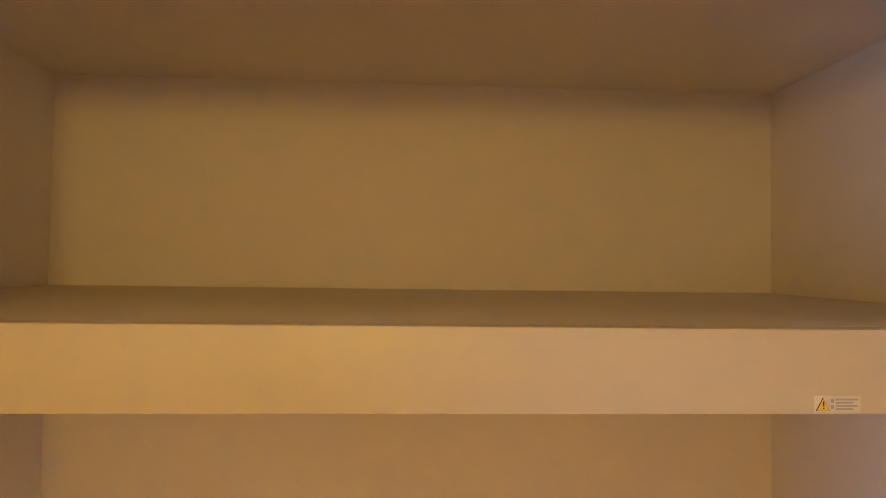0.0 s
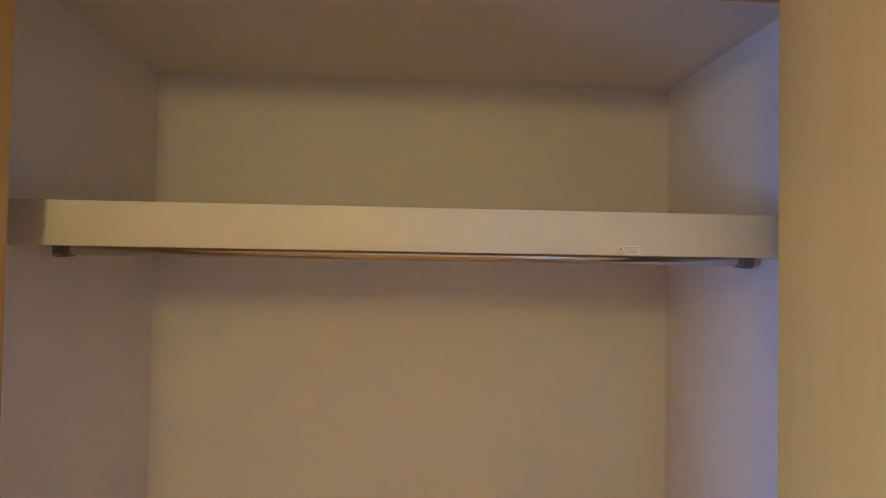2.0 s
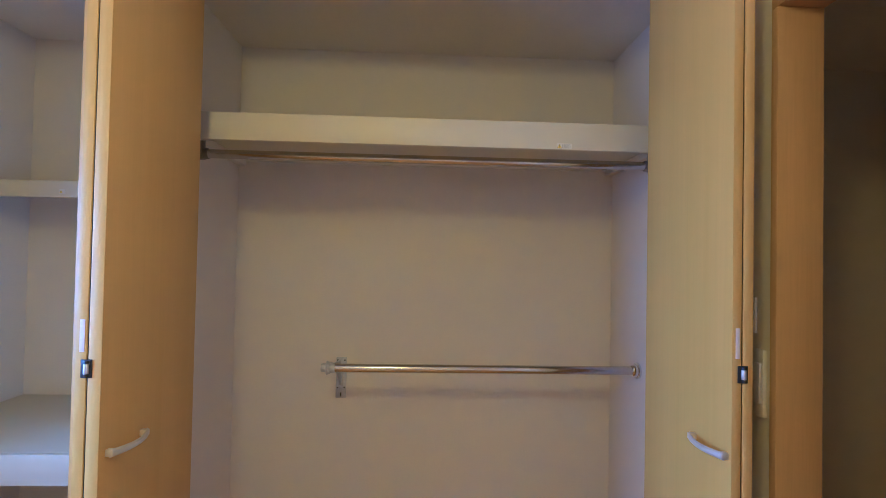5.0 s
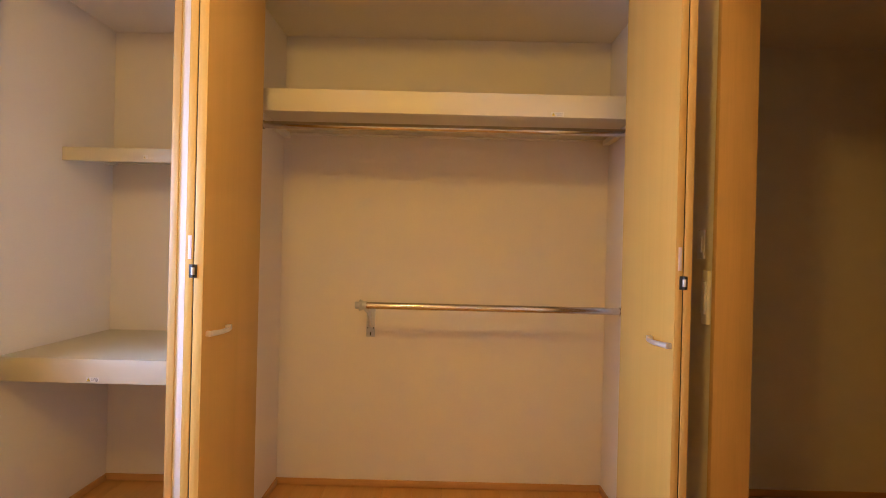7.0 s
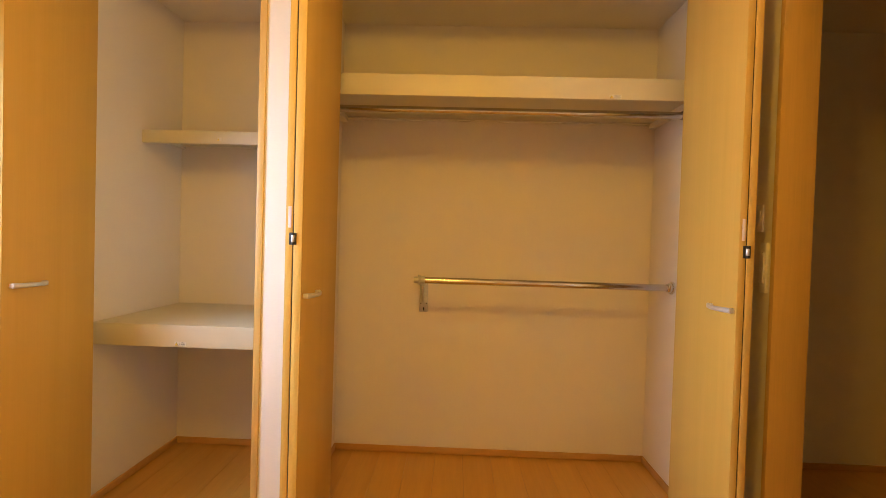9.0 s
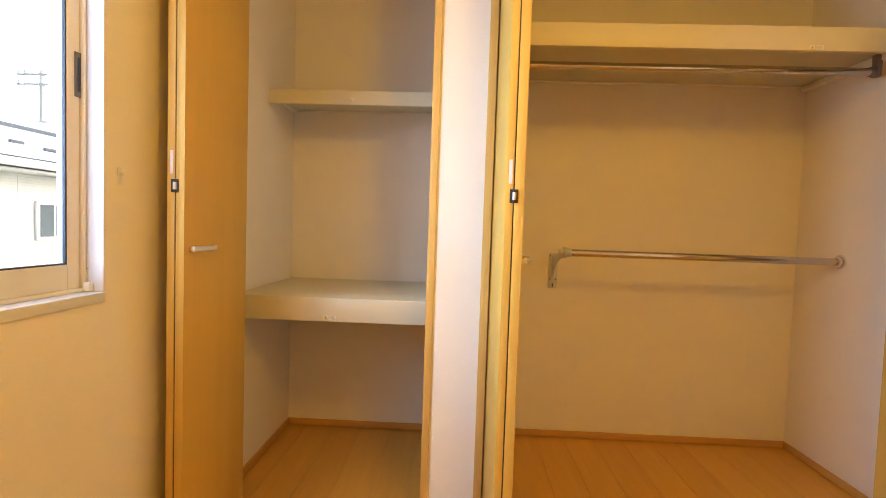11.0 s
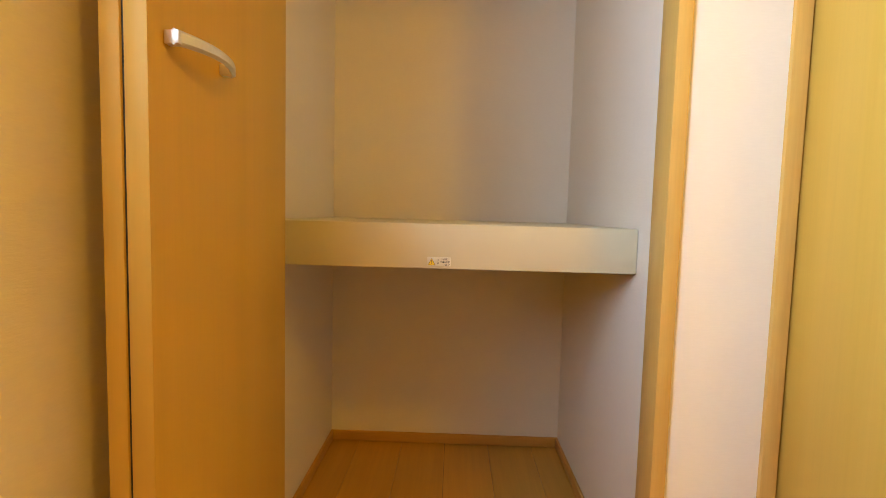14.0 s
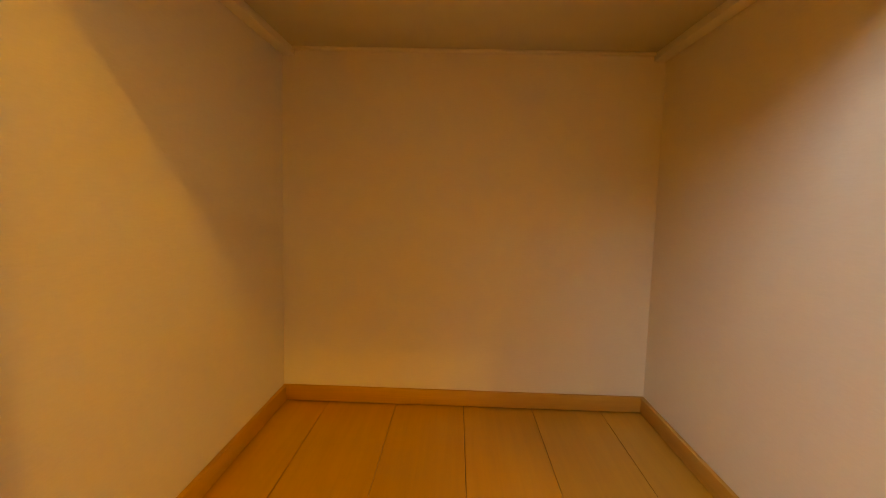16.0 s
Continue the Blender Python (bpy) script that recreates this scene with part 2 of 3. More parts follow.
# ceilings
structure("ceiling_closet_small", box((BX0, FRONT + 0.11, TOP), (BX1, 0, TOP + 0.1)), CEIL, "white papered ceiling of the small closet", "ceiling")
structure("ceiling_closet_wide", box((AX0, FRONT + 0.12, TOP), (AX1, 0, TOP + 0.1)), CEIL, "white papered ceiling of the wide closet", "ceiling")
structure("ceiling_room", box((LEFT, REAR, HIGH), (RIGHT, FRONT, HIGH + 0.1)), CEIL, "white papered room ceiling", "ceiling")
structure("ceiling_hall", box((1.781, REAR, TOP), (3.30, 0, TOP + 0.1)), CEIL, "white papered hallway ceiling", "ceiling")

# floor sheet under the boards
floor = structure("floor", box((-1.045, REAR - 0.14, -0.06), (3.42, 0.12, -0.010)), SUBFLOOR, "honey-coloured wooden floor of long boards with dark joints", "floor")

# ---------------------------------------------------------------- wooden linings of the openings
def lining(name, lo, hi, label, bevel=0.002, mat=None):
    return structure(name, box(lo, hi, bevel), mat or TRIM, label, "door frame", True)


lining("trim_small_closet_jamb_a", (BX0, FRONT - 0.008, 0), (-0.868, -0.725, HEAD), "light maple jamb of the small closet")
lining("trim_small_closet_jamb_b", (-0.119, FRONT - 0.008, 0), (-0.093, -0.772, HEAD), "light maple jamb of the small closet")
lining("trim_small_closet_head", (-0.868, FRONT - 0.008, HEAD - 0.027), (-0.119, -0.725, HEAD), "light maple head of the small closet")
lining("trim_wide_closet_jamb_a", (0.071, FRONT - 0.008, 0), (0.100, -0.725, HEAD), "light maple jamb of the wide closet")
lining("trim_wide_closet_jamb_b", (1.606, FRONT - 0.008, 0), (1.640, -0.725, HEAD), "light maple jamb of the wide closet")
lining("trim_wide_closet_head", (0.100, FRONT - 0.008, HEAD - 0.027), (1.606, -0.725, HEAD), "light maple head of the wide closet")
structure("wall_closet_return", box((1.640, FRONT, 0), (AX1, FRONT + 0.12, 2.6)), WALL, "narrow white wallpapered return beside the wide closet", "wall")
# doorway to the hall
lining("trim_doorway_jamb_a", (1.667, DOOR_Y1, 0), (1.783, DOOR_Y1 + 0.022, DOOR_H), "maple jamb of the open hall doorway")
lining("trim_doorway_jamb_b", (1.667, DOOR_Y0 - 0.022, 0), (1.783, DOOR_Y0, DOOR_H), "maple jamb of the open hall doorway")
lining("trim_doorway_head", (1.667, DOOR_Y0 - 0.022, DOOR_H), (1.783, DOOR_Y1 + 0.022, DOOR_H + 0.026), "maple head of the open hall doorway")

# skirting
def skirting(name, lo, hi):
    return structure(name, box(lo, hi, 0.002), SKIRT, "low honey-coloured wooden skirting", "skirting", True)


SK = 0.037
for tag, x0, x1 in (("small", BX0, BX1), ("wide", AX0, AX1)):
    skirting("baseboard_%s_back" % tag, (x0, -0.009, 0.0022), (x1, 0, SK))
    skirting("baseboard_%s_side_a" % tag, (x0, -0.712, 0.0022), (x0 + 0.009, -0.009, SK))
    skirting("baseboard_%s_side_b" % tag, (x1 - 0.009, -0.712, 0.0022), (x1, -0.009, SK))
skirting("baseboard_room_left", (LEFT, REAR, 0.0022), (LEFT + 0.009, FRONT - 0.01, SK))
skirting("baseboard_partition", (BX1 + 0.006, FRONT - 0.009, 0.0022), (0.070, FRONT, SK))
skirting("baseboard_hall", (1.79, -0.009, 0.0022), (3.30, 0, SK))


# ---------------------------------------------------------------- closet shelves
def closet_shelf(name, x0, x1, front, top, depth_of_front, ledge, board, strip, label, group):
    """A shelf with a deep front edge, a board, and ledger strips on three walls. Rests on the ledgers."""
    s = thing(name, label, "shelf", group, ((x0 + x1) / 2, front, top))
    def at(bm):
        bmesh.ops.translate(bm, verts=bm.verts, vec=(-(x0 + x1) / 2, -front, -top))
        return bm
    g = 0.0015
    part("front_edge", at(box((x0 + g, front, top - depth_of_front), (x1 - g, front + 0.024, top), 0.002)), SHELF, s)
    part("board", at(box((x0 + g, front + 0.024, top - board), (x1 - g, -g, top), 0.0008)), SHELF, s)
    low = top - board
    part("ledger", at(box((x0 + g, front + 0.024, low - ledge), (x0 + strip, -g, low), 0.001)), LEDGER, s)
    part("ledger", at(box((x1 - strip, front + 0.024, low - ledge), (x1 - g, -g, low), 0.001)), LEDGER, s)
    part("ledger", at(box((x0 + strip, -0.016, low - ledge * 0.35), (x1 - strip, -g, low), 0.001)), LEDGER, s)
    return s


closet_shelf("closet_shelf", BX0, BX1, -0.656, 0.791, 0.094, 0.015, 0.025, 0.026,
             "deep cream laminate middle shelf fixed across the small closet", "closet shelves")
closet_shelf("closet_shelf", BX0, BX1, -0.345, 1.678, 0.062, 0.014, 0.016, 0.024,
             "shallow cream laminate upper shelf fixed across the small closet", "closet shelves")
closet_shelf("closet_shelf", AX0, AX1, -0.665, 1.863, 0.087, 0.026, 0.022, 0.034,
             "long cream laminate shelf above the hanging rail of the wide closet", "closet shelves")


def lettering(text, size, x, y, z, mat, parent, name="lettering"):
    cu = bpy.data.curves.new(name, 'FONT')
    cu.body, cu.size, cu.extrude = text, size, 0.0001
    tmp = bpy.data.objects.new(name, cu)
    scene.collection.objects.link(tmp)
    bpy.context.view_layer.update()
    me = bpy.data.meshes.new_from_object(tmp.evaluated_get(bpy.context.evaluated_depsgraph_get()))
    bpy.data.objects.remove(tmp)
    me.materials.clear()
    me.materials.append(mat)
    me.transform(Matrix.Translation((x, y, z)) @ pose(0, 0, 0, 90, 0, 0))
    ob = new(name, me)
    ob.parent = parent
    return ob


def warning_label(x, y, z, wide, high, rows, label, words=None):
    """A printed sticker on a shelf's front edge: lower left corner at x, z."""
    s = thing("warning_label", label, "label", "warning labels", (x, y, z))
    part("paper", box((0, -0.0008, 0), (wide, -0.0001, high), 0.0002), LABEL, s)
    h = high * 0.78
    part("triangle", prism([(0.0015, high * 0.1), (0.0015 + h * 1.1, high * 0.1), (0.0015 + h * 0.55, high * 0.1 + h)], "y", -0.0013, -0.0008), INK, s)
    part("triangle_face", prism([(0.0024, high * 0.13), (h * 1.1 + 0.0006, high * 0.13), (0.0015 + h * 0.55, high * 0.1 + h * 0.93)], "y", -0.0017, -0.0013), YELLOW, s)
    cx = 0.0015 + h * 0.55
    part("mark", box((cx - 0.0006, -0.0021, high * 0.38), (cx + 0.0006, -0.0017, high * 0.68)), INK, s)
    part("mark", box((cx - 0.0006, -0.0021, high * 0.24), (cx + 0.0006, -0.0017, high * 0.31)), INK, s)
    if words:
        for text, size, u, v in words:
            lettering(text, size, u, -0.0010, v, INK, s)
    else:
        for i in range(rows):
            v = high * (0.16 + 0.74 * i / max(1, rows))
            part("print_bar", box((wide * 0.46, -0.0011, v), (wide * (0.94 if i % 2 else 0.84), -0.0008, v + high * 0.10)), INKGREY, s)
        for i in range(2):
            v = high * (0.22 + 0.36 * i)
            part("print_bar", box((wide * 0.36, -0.0011, v), (wide * 0.42, -0.0008, v + high * 0.22)), INKGREY, s)
    return s


warning_label(-0.5325, -0.656, 0.7030, 0.050, 0.0185, 3, "white warning sticker with a yellow triangle on the middle shelf edge",
              [("注", 0.0046, 0.0205, 0.0105), ("意", 0.0046, 0.0205, 0.0042), ("〈中段〉", 0.0050, 0.0270, 0.0128),
               ("積載荷重", 0.0050, 0.0278, 0.0070), ("kgまで", 0.0044, 0.0350, 0.0016)])
warning_label(1.252, -0.665, 1.7785, 0.049, 0.0175, 4, "white warning sticker with a yellow triangle on the long shelf edge")
s = thing("warning_label", "tiny warning sticker on the upper shelf edge", "label", "warning labels", (-0.5235, -0.345, 1.630))
part("paper", box((0, -0.0008, 0), (0.022, -0.0001, 0.017), 0.0002), LABEL, s)
part("triangle", prism([(0.001, 0.002), (0.012, 0.002), (0.0065, 0.013)], "y", -0.0013, -0.0008), YELLOW, s)
part("mark", box((0.006, -0.0017, 0.004), (0.007, -0.0013, 0.009)), INK, s)

# ---------------------------------------------------------------- hanging rails
rail = thing("hanging_rail", "polished steel hanging rail under the long shelf, on two taupe sockets", "rail", "hanging rails", (0.85, -0.452, 1.773))
part("tube", tube((-0.815, 0, 0), (0.815, 0, 0), 0.016, 32), STEEL, rail)
for sx in (-1, 1):
    bm = bmesh.new()
    o = [(-0.020, 0.069), (0.012, 0.069), (0.012, 0.012), (0.020, 0.004), (0.020, -0.014), (0.013, -0.021), (-0.013, -0.021), (-0.020, -0.014)]
    a, b = sorted((sx * 0.824, sx * 0.804))
    ob = part("socket", prism(o, "x", a, b, 0.003), BRONZE, rail, "taupe metal end socket")
    part("collar", tube((sx * 0.803, 0, 0), (sx * 0.788, 0, 0), 0.0195, 28, 0.002), BRONZE, rail)

rail = thing("hanging_rail", "polished steel hanging rail with one end on a wall bracket", "rail", "hanging rails", (0.475, -0.2965, 0.985))
part("tube", tube((-0.004, 0, 0), (1.222, 0, 0), 0.0165, 32), STEEL, rail)
part("end_cap", tube((-0.030, 0, 0), (-0.010, 0, 0), 0.0165, 28, 0.003), ZINC, rail)
part("ring", tube((-0.010, 0, 0), (-0.004, 0, 0), 0.0265, 28, 0.002), ZINC, rail)
part("ring", tube((-0.003, 0, 0), (0.004, 0, 0), 0.0235, 28, 0.002), ZINC, rail)
part("sleeve", tube((0.004, 0, 0), (0.024, 0, 0), 0.0195, 28, 0.002), ZINC, rail)
plate = part("wall_plate", box((-0.021, 0.290, -0.199), (0.025, 0.2960, -0.018), 0.0025), ZINC, rail, "grey cast wall plate with screw holes")
part("arm", prism([(0.0, -0.018), (0.0, 0.012), (0.05, 0.012), (0.13, -0.010), (0.291, -0.030), (0.291, -0.150), (0.255, -0.112), (0.185, -0.062), (0.10, -0.034)], "x", -0.006, 0.002, 0.0012), ZINC, rail)
part("rib", box((-0.013, 0.283, -0.150), (0.009, 0.291, -0.028), 0.002), ZINC, rail)
for u, v in ((-0.013, -0.031), (0.017, -0.031), (-0.013, -0.152), (0.017, -0.152)):
    part("screw", tube((u, 0.2905, v), (u, 0.2885, v), 0.0036, 12), INK, rail, "dark screw head")
part("slot", box((-0.001, 0.2885, -0.192), (0.005, 0.2905, -0.174), 0.0006), INK, rail)
part("flange", tube((1.2235, 0, 0), (1.213, 0, 0), 0.032, 32, 0.003), CHROME, rail, "round chrome wall flange")
part("flange_neck", tube((1.214, 0, 0), (1.194, 0, 0), 0.026, 32, 0.002, 0.0205), CHROME, rail)


# ---------------------------------------------------------------- folding doors
def bow_handle(parent, out, inward):
    """A slim bowed pull on a leaf's face: out is the sign of x off the face, at the leaf's local face x = 0."""
    bm = bmesh.new()
    n, half, prev = 14, 0.066, None
    for i in range(n + 1):
        u = -half + 2 * half * i / n
        d = 0.012 + 0.018 * (1 - (u / half) ** 2)
        w = 0.0075 + 0.0015 * (abs(u) / half) ** 2
        ring = [bm.verts.new((out * (d + a), u, b)) for a, b in
                ((0.004, -w * 0.55), (0.0045, 0), (0.004, w * 0.55), (0.0, w), (-0.004, w * 0.6), (-0.004, -w * 0.6), (0.0, -w))]
        if prev:
            for k in range(7):
                bm.faces.new((prev[k], prev[(k + 1) % 7], ring[(k + 1) % 7], ring[k]))
        else:
            bm.faces.new(ring)
        prev = ring
    bm.faces.new(prev[::-1])
    for u in (-half + 0.006, half - 0.006):
        a, b = sorted((out * 0.0005, out * 0.018))
        add_box(bm, (a, u - 0.0065, -0.0075), (b, u + 0.0065, 0.0075), 0.002)
    bmesh.ops.recalc_face_normals(bm, faces=bm.faces)
    h = part("handle", bm, NICKEL, parent, "slim bowed satin nickel handle")
    h.location = inward
    return h


LEAF_H = HEAD - 0.045


def folding_door(name, fold_x, pivot, side, lead_x, label, tape_on_pivot, lead_thick, pull_y):
    """Two leaves folded together, fold edge at y -1.17. side: +1 where the pulls face +x."""
    d = thing(name, label, "closet door", "folding closet doors", (fold_x, -0.97, 0.012))
    long_ = 0.392
    back = -1.170 + long_
    for which in ("pivot", "lead"):
        s = -side if which == "pivot" else side
        thick = 0.0220 if which == "pivot" else lead_thick
        x_in, x_out = s * 0.0018, s * (0.0018 + thick)
        bm = box((min(x_in, x_out), -0.200, 0), (max(x_in, x_out), -0.200 + long_, LEAF_H), 0.0014)
        leaf = part("leaf", bm, DOOR, d)
        lean = (pivot - fold_x) / long_ if which == "pivot" else (lead_x - fold_x) / long_
        # turn the leaf about its fold edge
        leaf.matrix_local = Matrix.Translation((0, -0.200, 0)) @ Matrix.Rotation(-math.atan(lean), 4, 'Z') @ Matrix.Translation((0, 0.200, 0))
        if which == "lead":
            bow_handle(leaf, side, (x_out, pull_y, 0.983))
        if (which == "pivot") == tape_on_pivot:
            tx = x_in + s * 0.009
            part("tape", box((tx - 0.005, -0.2010, 1.198), (tx + 0.005, -0.2003, 1.265), 0.0002), TAPE, leaf, "strip of pinkish white tape")
    # black strip set into the gap, drawing a dark line between the leaves
    part("gap_strip", box((-0.0019, -0.1965, 0.002), (0.0019, -0.1900, LEAF_H - 0.002)), BLACK, d, "thin dark strip in the gap between the folded leaves")
    hz = 1.164
    part("hinge_plate", box((-0.0115, -0.2030, hz - 0.019), (0.0115, -0.2005, hz + 0.019), 0.0015), BLACK, d, "black butterfly hinge plate")
    part("hinge_knuckle", tube((0.001, -0.2045, hz - 0.0105), (0.001, -0.2045, hz + 0.0105), 0.0052, 16, 0.001), PALE, d, "pale metal hinge knuckle")
    part("hinge_cap", tube((0.001, -0.2040, hz + 0.0115), (0.001, -0.2040, hz + 0.0165), 0.0042, 12), BLACK, d)
    part("hinge_cap", tube((0.001, -0.2040, hz - 0.0165), (0.001, -0.2040, hz - 0.0115), 0.0042, 12), BLACK, d)
    return d


folding_door("folding_door", -0.8225, -0.8290, 1, -0.8170, "folded-open light maple closet door beside the window wall", True, 0.0255, -0.108)
folding_door("folding_door", 0.1390, 0.1265, 1, 0.1500, "folded-open light maple closet door beside the white partition", True, 0.0275, -0.116)
folding_door("folding_door", 1.5305, 1.5450, -1, 1.5230, "folded-open light maple closet door beside the hall doorway", False, 0.0220, -0.127)

# ---------------------------------------------------------------- switches, hook
sw = thing("switch_plate", "tall ivory wall switch beside the hall doorway", "switch", "", (RIGHT, -1.035, 1.125))
part("plate", box((-0.012, -0.017, -0.083), (0, 0.017, 0.083), 0.003), PLATE, sw)
part("rocker", box((-0.0175, -0.011, -0.050), (-0.0115, 0.011, 0.050), 0.002), PLATE, sw)
sw = thing("wall_control", "small ivory control plate above the wall switch", "switch", "", (RIGHT, -0.995, 1.290))
part("plate", box((-0.007, -0.020, -0.046), (0, 0.020, 0.046), 0.003), PLATE, sw)
part("button", box((-0.010, -0.012, -0.025), (-0.0065, 0.012, 0.025), 0.0015), PLATE, sw)
hook = thing("curtain_hook", "small pale curtain tieback hook on the window wall", "hook", "", (LEFT, -1.285, 1.190))
part("base", box((0, -0.007, -0.022), (0.004, 0.007, 0.022), 0.0015), REVEAL, hook)
part("knob", tube((0.0035, 0, 0.006), (0.011, 0, 0.004), 0.0045, 12, 0.001), REVEAL, hook)

# ---------------------------------------------------------------- side window
win = tagged(new("window_1"), "cream resin sliding window in a white lining, looking at the neighbouring house", "window", kind="structure")
win.location = (-0.97, (WIN_Y0 + WIN_Y1) / 2, WIN_Z0)


def wpart(name, lo, hi, mat, bevel=0.002, label=""):
    bm = box(lo, hi, bevel)
    bmesh.ops.translate(bm, verts=bm.verts, vec=-win.location)
    return part(name, bm, mat, win, label)


# lining boards, slightly proud of the wallpaper
wpart("sill", (-0.968, WIN_Y0, WIN_Z0 - 0.0265), (LEFT + 0.006, WIN_Y1 - 0.0003, WIN_Z0), REVEAL, 0.003)
wpart("lining", (-0.968, WIN_Y1 - 0.006, WIN_Z0), (LEFT + 0.004, WIN_Y1 - 0.0003, WIN_Z1), REVEAL, 0.003)
wpart("lining", (-0.968, WIN_Y0 + 0.0003, WIN_Z0), (LEFT + 0.004, WIN_Y0 + 0.006, WIN_Z1), REVEAL, 0.003)
wpart("lining", (-0.968, WIN_Y0, WIN_Z1), (LEFT + 0.004, WIN_Y1, WIN_Z1 + 0.0265), REVEAL, 0.003)
# outer frame
wpart("window_frame", (-0.990, WIN_Y1 - 0.016, WIN_Z0 + 0.002), (-0.944, WIN_Y1 - 0.0065, WIN_Z1), VINYL)
wpart("window_frame", (-0.990, WIN_Y0 + 0.0005, WIN_Z0 + 0.002), (-0.944, WIN_Y0 + 0.020, WIN_Z1), VINYL)
wpart("window_frame", (-0.990, WIN_Y0 + 0.020, WIN_Z0 + 0.0005), (-0.944, WIN_Y1 - 0.016, WIN_Z0 + 0.010), VINYL)
wpart("window_frame", (-0.990, WIN_Y0 + 0.020, WIN_Z1 - 0.030), (-0.944, WIN_Y1 - 0.016, WIN_Z1), VINYL)
wpart("corner_block", (-0.9435, WIN_Y1 - 0.022, WIN_Z0 + 0.0005), (-0.925, WIN_Y1 - 0.0065, WIN_Z0 + 0.024), VINYL, 0.004)
wpart("screw", (-0.9438, WIN_Y1 - 0.009, WIN_Z0 + 0.056), (-0.9425, WIN_Y1 - 0.005, WIN_Z0 + 0.060), INKGREY, 0.0005)
RAIL_Y = -1.357
MID = (WIN_Y0 + WIN_Y1) / 2


def sash(y0, y1, x0, x1, pull_y):
    z0, z1 = WIN_Z0 + 0.010, WIN_Z1 - 0.030
    s = 0.038
    wpart("sash_stile", (x0, y1 - s, z0), (x1, y1, z1), VINYL)
    wpart("sash_stile", (x0, y0, z0), (x1, y0 + s, z1), VINYL)
    wpart("sash_rail", (x0, y0 + s, z0), (x1, y1 - s, z0 + 0.061), VINYL)
    wpart("sash_rail", (x0, y0 + s, z1 - 0.061), (x1, y1 - s, z1), VINYL)
    gy0, gy1, gz0, gz1 = y0 + s, y1 - s, z0 + 0.061, z1 - 0.061
    xm = (x0 + x1) / 2
    for lo, hi in (((xm + 0.004, gy1 - 0.004, gz0), (xm + 0.012, gy1, gz1)), ((xm + 0.004, gy0, gz0), (xm + 0.012, gy0 + 0.004, gz1)),
                   ((xm + 0.004, gy0 + 0.004, gz0), (xm + 0.012, gy1 - 0.004, gz0 + 0.004)), ((xm + 0.004, gy0 + 0.004, gz1 - 0.004), (xm + 0.012, gy1 - 0.004, gz1))):
        wpart("gasket", lo, hi, GASKET, 0.0006, "dark glazing gasket")
    g = wpart("pane", (xm + 0.0032, gy0 + 0.004, gz0 + 0.004), (xm + 0.0038, gy1 - 0.004, gz1 - 0.004), GLASS, 0)
    g.visible_shadow = False
    if pull_y:
        wpart("pull", (x1 - 0.004, pull_y - 0.009, 1.372), (x1 + 0.004, pull_y + 0.009, 1.480), PULL, 0.002, "dark grey sash pull, its recess drawn as a darker strip")
        # shade of the pull's recess, put in as a raised near-black strip
        wpart("pull_recess_shade", (x1 + 0.004, pull_y - 0.004, 1.385), (x1 + 0.0052, pull_y + 0.004, 1.467), GASKET, 0.0004)


sash(MID - 0.020, WIN_Y1 - 0.0165, -0.982, -0.954, -1.362)
sash(WIN_Y0 + 0.0205, MID + 0.020, -1.014, -0.992, 0)
wpart("outer_rail", (-1.006, RAIL_Y - 0.004, WIN_Z0 + 0.01), (-0.994, RAIL_Y + 0.004, WIN_Z1 - 0.03), SPACER, 0.002, "grey outer screen rail")

# ---------------------------------------------------------------- ceiling lamp
lamp = thing("ceiling_lamp", "round flush white ceiling lamp giving warm light", "lamp", "", (0.52, -2.38, HIGH))
part("base", tube((0, 0, 0), (0, 0, -0.030), 0.24, 40, 0.004), REVEAL, lamp)
part("shade", tube((0, 0, -0.030), (0, 0, -0.070), 0.22, 40, 0.012), SHADE, lamp, "glowing milky shade")

# ---------------------------------------------------------------- outside
structure("ground", box((-160, -160, -3.2), (160, 160, -3.0)), GROUND, "grey gravel ground below the upper storey", "ground")
OVERCAST, ovn, ovl, ovb = material("overcast_sky")
ovb.inputs["Base Color"].default_value = (0.8, 0.8, 0.8, 1)
ovb.inputs["Emission Color"].default_value = (0.96, 0.98, 1.0, 1)
ovb.inputs["Emission Strength"].default_value = 1.6
OVERCAST.cycles.emission_sampling = 'NONE'
structure("backdrop", box((-90.5, -60, -3), (-90, 160, 70)), OVERCAST, "pale overcast sky far behind the neighbouring house", "sky")
house = thing("neighbour_house", "pale two-storey house with level siding and a grey sheet roof", "house", "", (-7.6, 5.0, -3.0))


def hpart(name, lo, hi, mat, parent=None, bevel=0.0, label=""):
    bm = box(lo, hi, bevel)
    bmesh.ops.translate(bm, verts=bm.verts, vec=(7.6, -5.0, 3.0))
    return part(name, bm, mat, parent or house, label)


hw = hpart("wall", (-13.5, -3.0, -3.0), (-7.625, 14.0, 1.80), SIDING)
for i in range(56):
    z = -1.05 + i * 0.05
    hpart("siding_board", (-7.626, -3.0, z), (-7.60, 14.0, z + 0.043), SIDING, hw)
for y in (5.55, 7.05):
    hpart("joint_strip", (-7.601, y - 0.012, -1.25), (-7.594, y + 0.012, 1.74), SIDING, hw)
slope, EAVE = 0.40, 1.97
roof_bm = prism([(-7.15, 1.90), (-7.15, EAVE), (-10.6, EAVE + slope * 3.45), (-14.0, EAVE + slope * 0.05), (-14.0, 1.90)], "y", -3.4, 14.4)
bmesh.ops.translate(roof_bm, verts=roof_bm.verts, vec=(7.6, -5.0, 3.0))
roof = part("roof", roof_bm, ROOFING, house, "grey sheet metal roof", False)
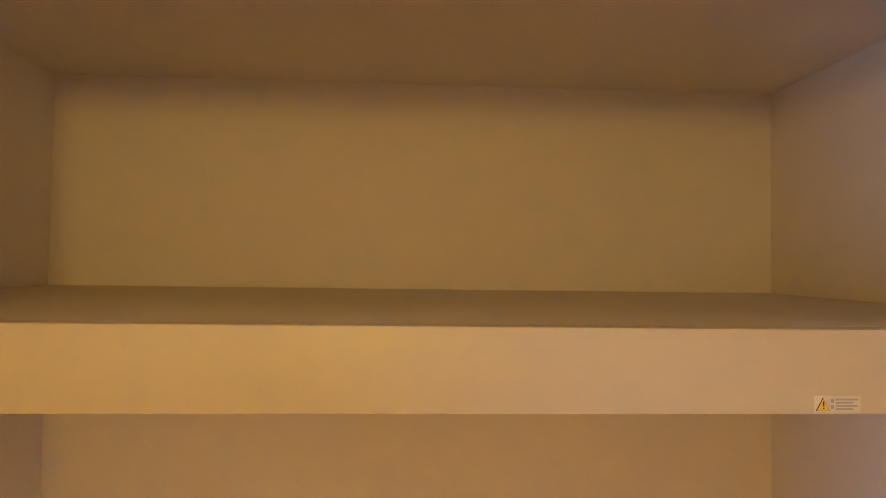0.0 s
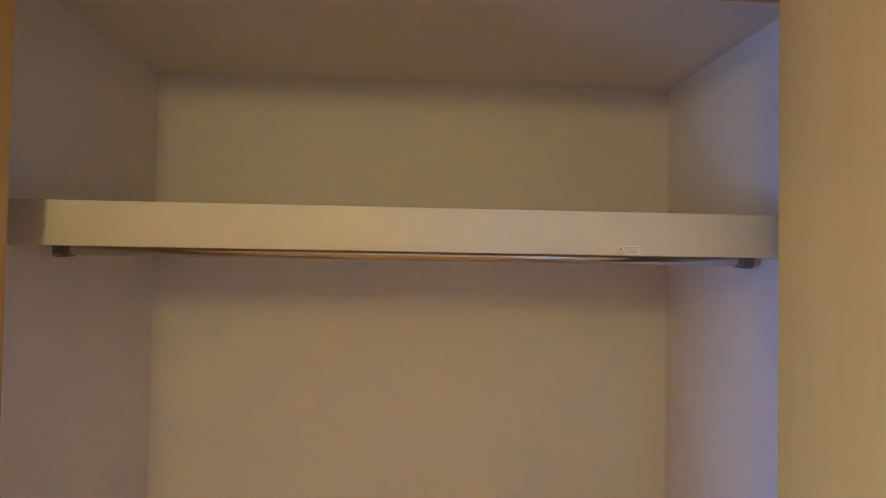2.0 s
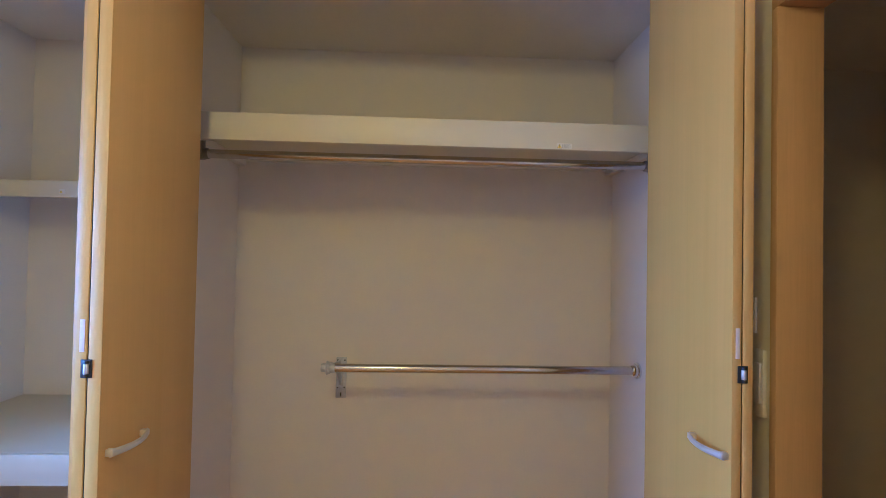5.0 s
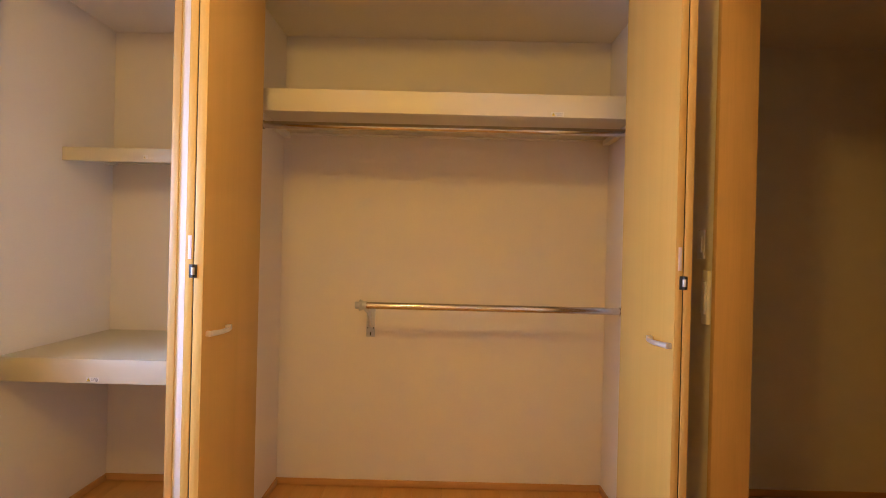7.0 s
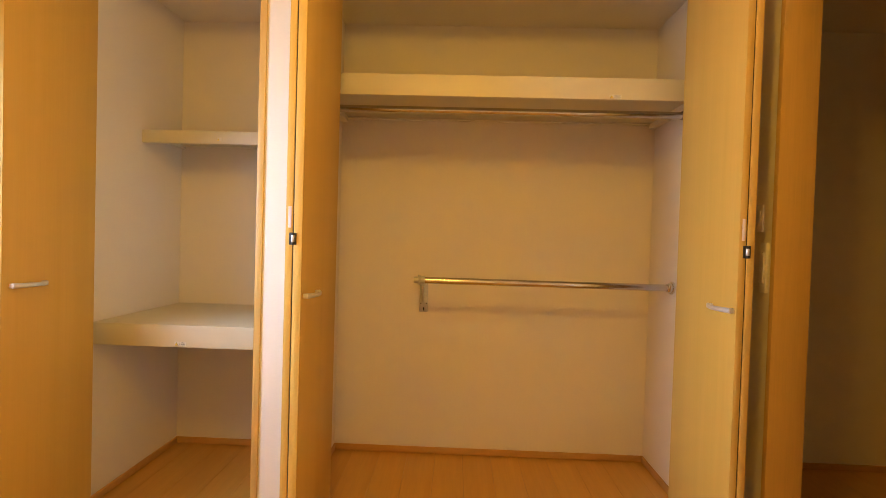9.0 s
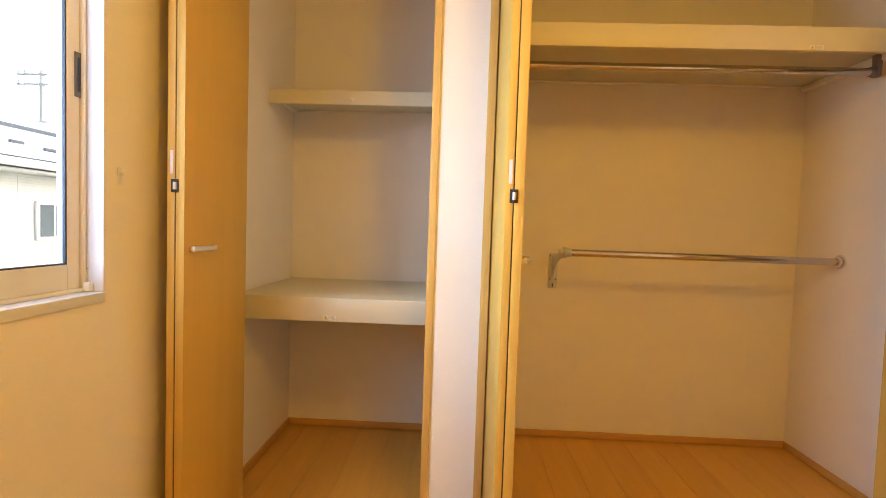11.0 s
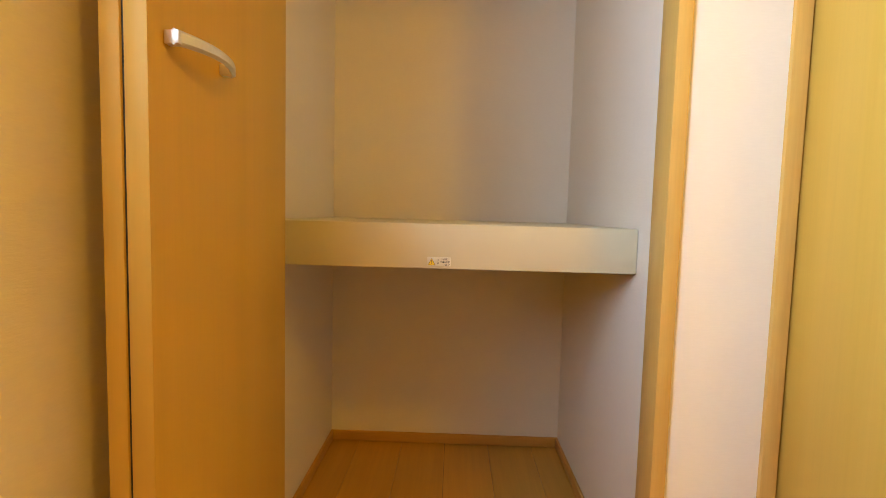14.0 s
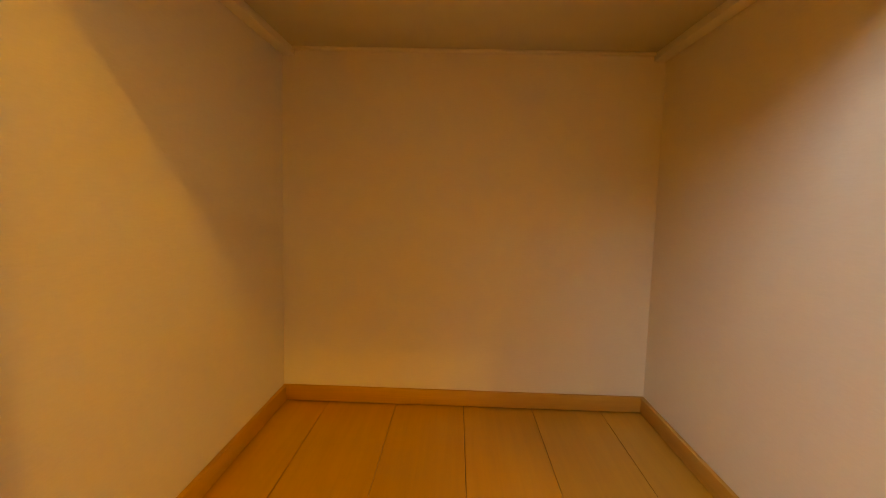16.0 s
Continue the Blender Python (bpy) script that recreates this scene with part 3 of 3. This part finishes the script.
for k in range(1, 9):
    x = -7.15 - 0.40 * k
    hpart("roof_step", (x - 0.02, -3.4, EAVE + slope * 0.40 * k - 0.02), (x + 0.02, 14.4, EAVE + 0.015 + slope * 0.40 * k), ROOFING, roof)
hpart("gutter", (-7.15, -3.4, 1.82), (-7.02, 14.4, 1.955), FASCIA, house, 0.02, "white eaves gutter")
hpart("gutter_lip", (-7.05, -3.4, 1.957), (-7.01, 14.4, 1.972), ROOFDARK, house, 0.004, "dark edge of the gutter")
hpart("soffit", (-7.625, -3.4, 1.76), (-7.15, 14.4, 1.80), FASCIA)
for k, x, y in ((0, -8.0, 5.95), (1, -7.85, 6.5), (2, -7.8, 7.6), (3, -8.0, 7.1), (4, -7.8, 9.2)):
    hpart("snow_stop", (x - 0.03, y - 0.14, EAVE + slope * (-7.15 - x)), (x + 0.03, y + 0.14, EAVE + 0.06 + slope * (-7.15 - x)), ROOFDARK, roof, 0.02)
hpart("snow_rail", (-9.36, -3.2, 2.80), (-9.26, 8.70, 2.90), ROOFDARK, roof, 0.02, "dark roof rail")
hwin = hpart("window", (-7.60, 5.86, 0.60), (-7.54, 6.60, 1.30), FASCIA, house, 0.01, "white-framed window")
hpart("pane", (-7.541, 5.92, 0.66), (-7.535, 6.21, 1.24), PANEGREY, hwin)
hpart("pane", (-7.541, 6.25, 0.66), (-7.535, 6.54, 1.24), PANEGREY, hwin)
bm = tube((-7.60, 6.95, 1.73), (-7.50, 6.95, 1.73), 0.07, 20, 0.01)
bmesh.ops.translate(bm, verts=bm.verts, vec=(7.6, -5.0, 3.0))
part("vent_hood", bm, ROOFING, house)

pole = thing("utility_pole", "distant concrete utility pole with crossarms and insulators", "pole", "", (-19.8, 19.8, -3.0))
part("shaft", tube((0, 0, 0), (0, 0, 10.7), 0.17, 16, 0, 0.10), CONCRETE, pole)
for z in (10.35, 9.9, 8.2):
    part("crossarm", box((-0.75, -0.55, z), (0.75, -0.45, z + 0.09)), CONCRETE, pole)
    for u in (-0.65, -0.35, 0.45):
        part("insulator", tube((u, -0.5, z + 0.09), (u, -0.5, z + 0.27), 0.05, 10), FASCIA, pole)

# ---------------------------------------------------------------- floor boards
PITCH, LONG = 0.1508, 1.818
board = mesh_of("floorboard", box((0, 0, -0.010), (PITCH - 0.0009, LONG - 0.0009, 0.0), 0.0005, 1), FLOOR)
for i in range(34):
    x = -0.641 + PITCH * (i - 3)
    shift = (0.0, 0.30)[i % 2]
    for j in range(4):
        y = -5.45 + shift + j * LONG
        x0, x1 = max(x, -1.045), min(x + PITCH - 0.0009, 3.42)
        y0, y1 = max(y, REAR - 0.14), min(y + LONG - 0.0009, -0.001)
        if y1 - y0 < 0.02 or x1 - x0 < 0.01:
            continue
        if y1 - y0 < LONG - 0.01:
            data = mesh_of("floorboard", box((0, 0, -0.010), (PITCH - 0.0009, y1 - y0, 0.0), 0.0005, 1), FLOOR)
        else:
            data = board
        ob = new("floorboard", data)
        ob.location = (x, y0, 0)
        ob.parent = floor
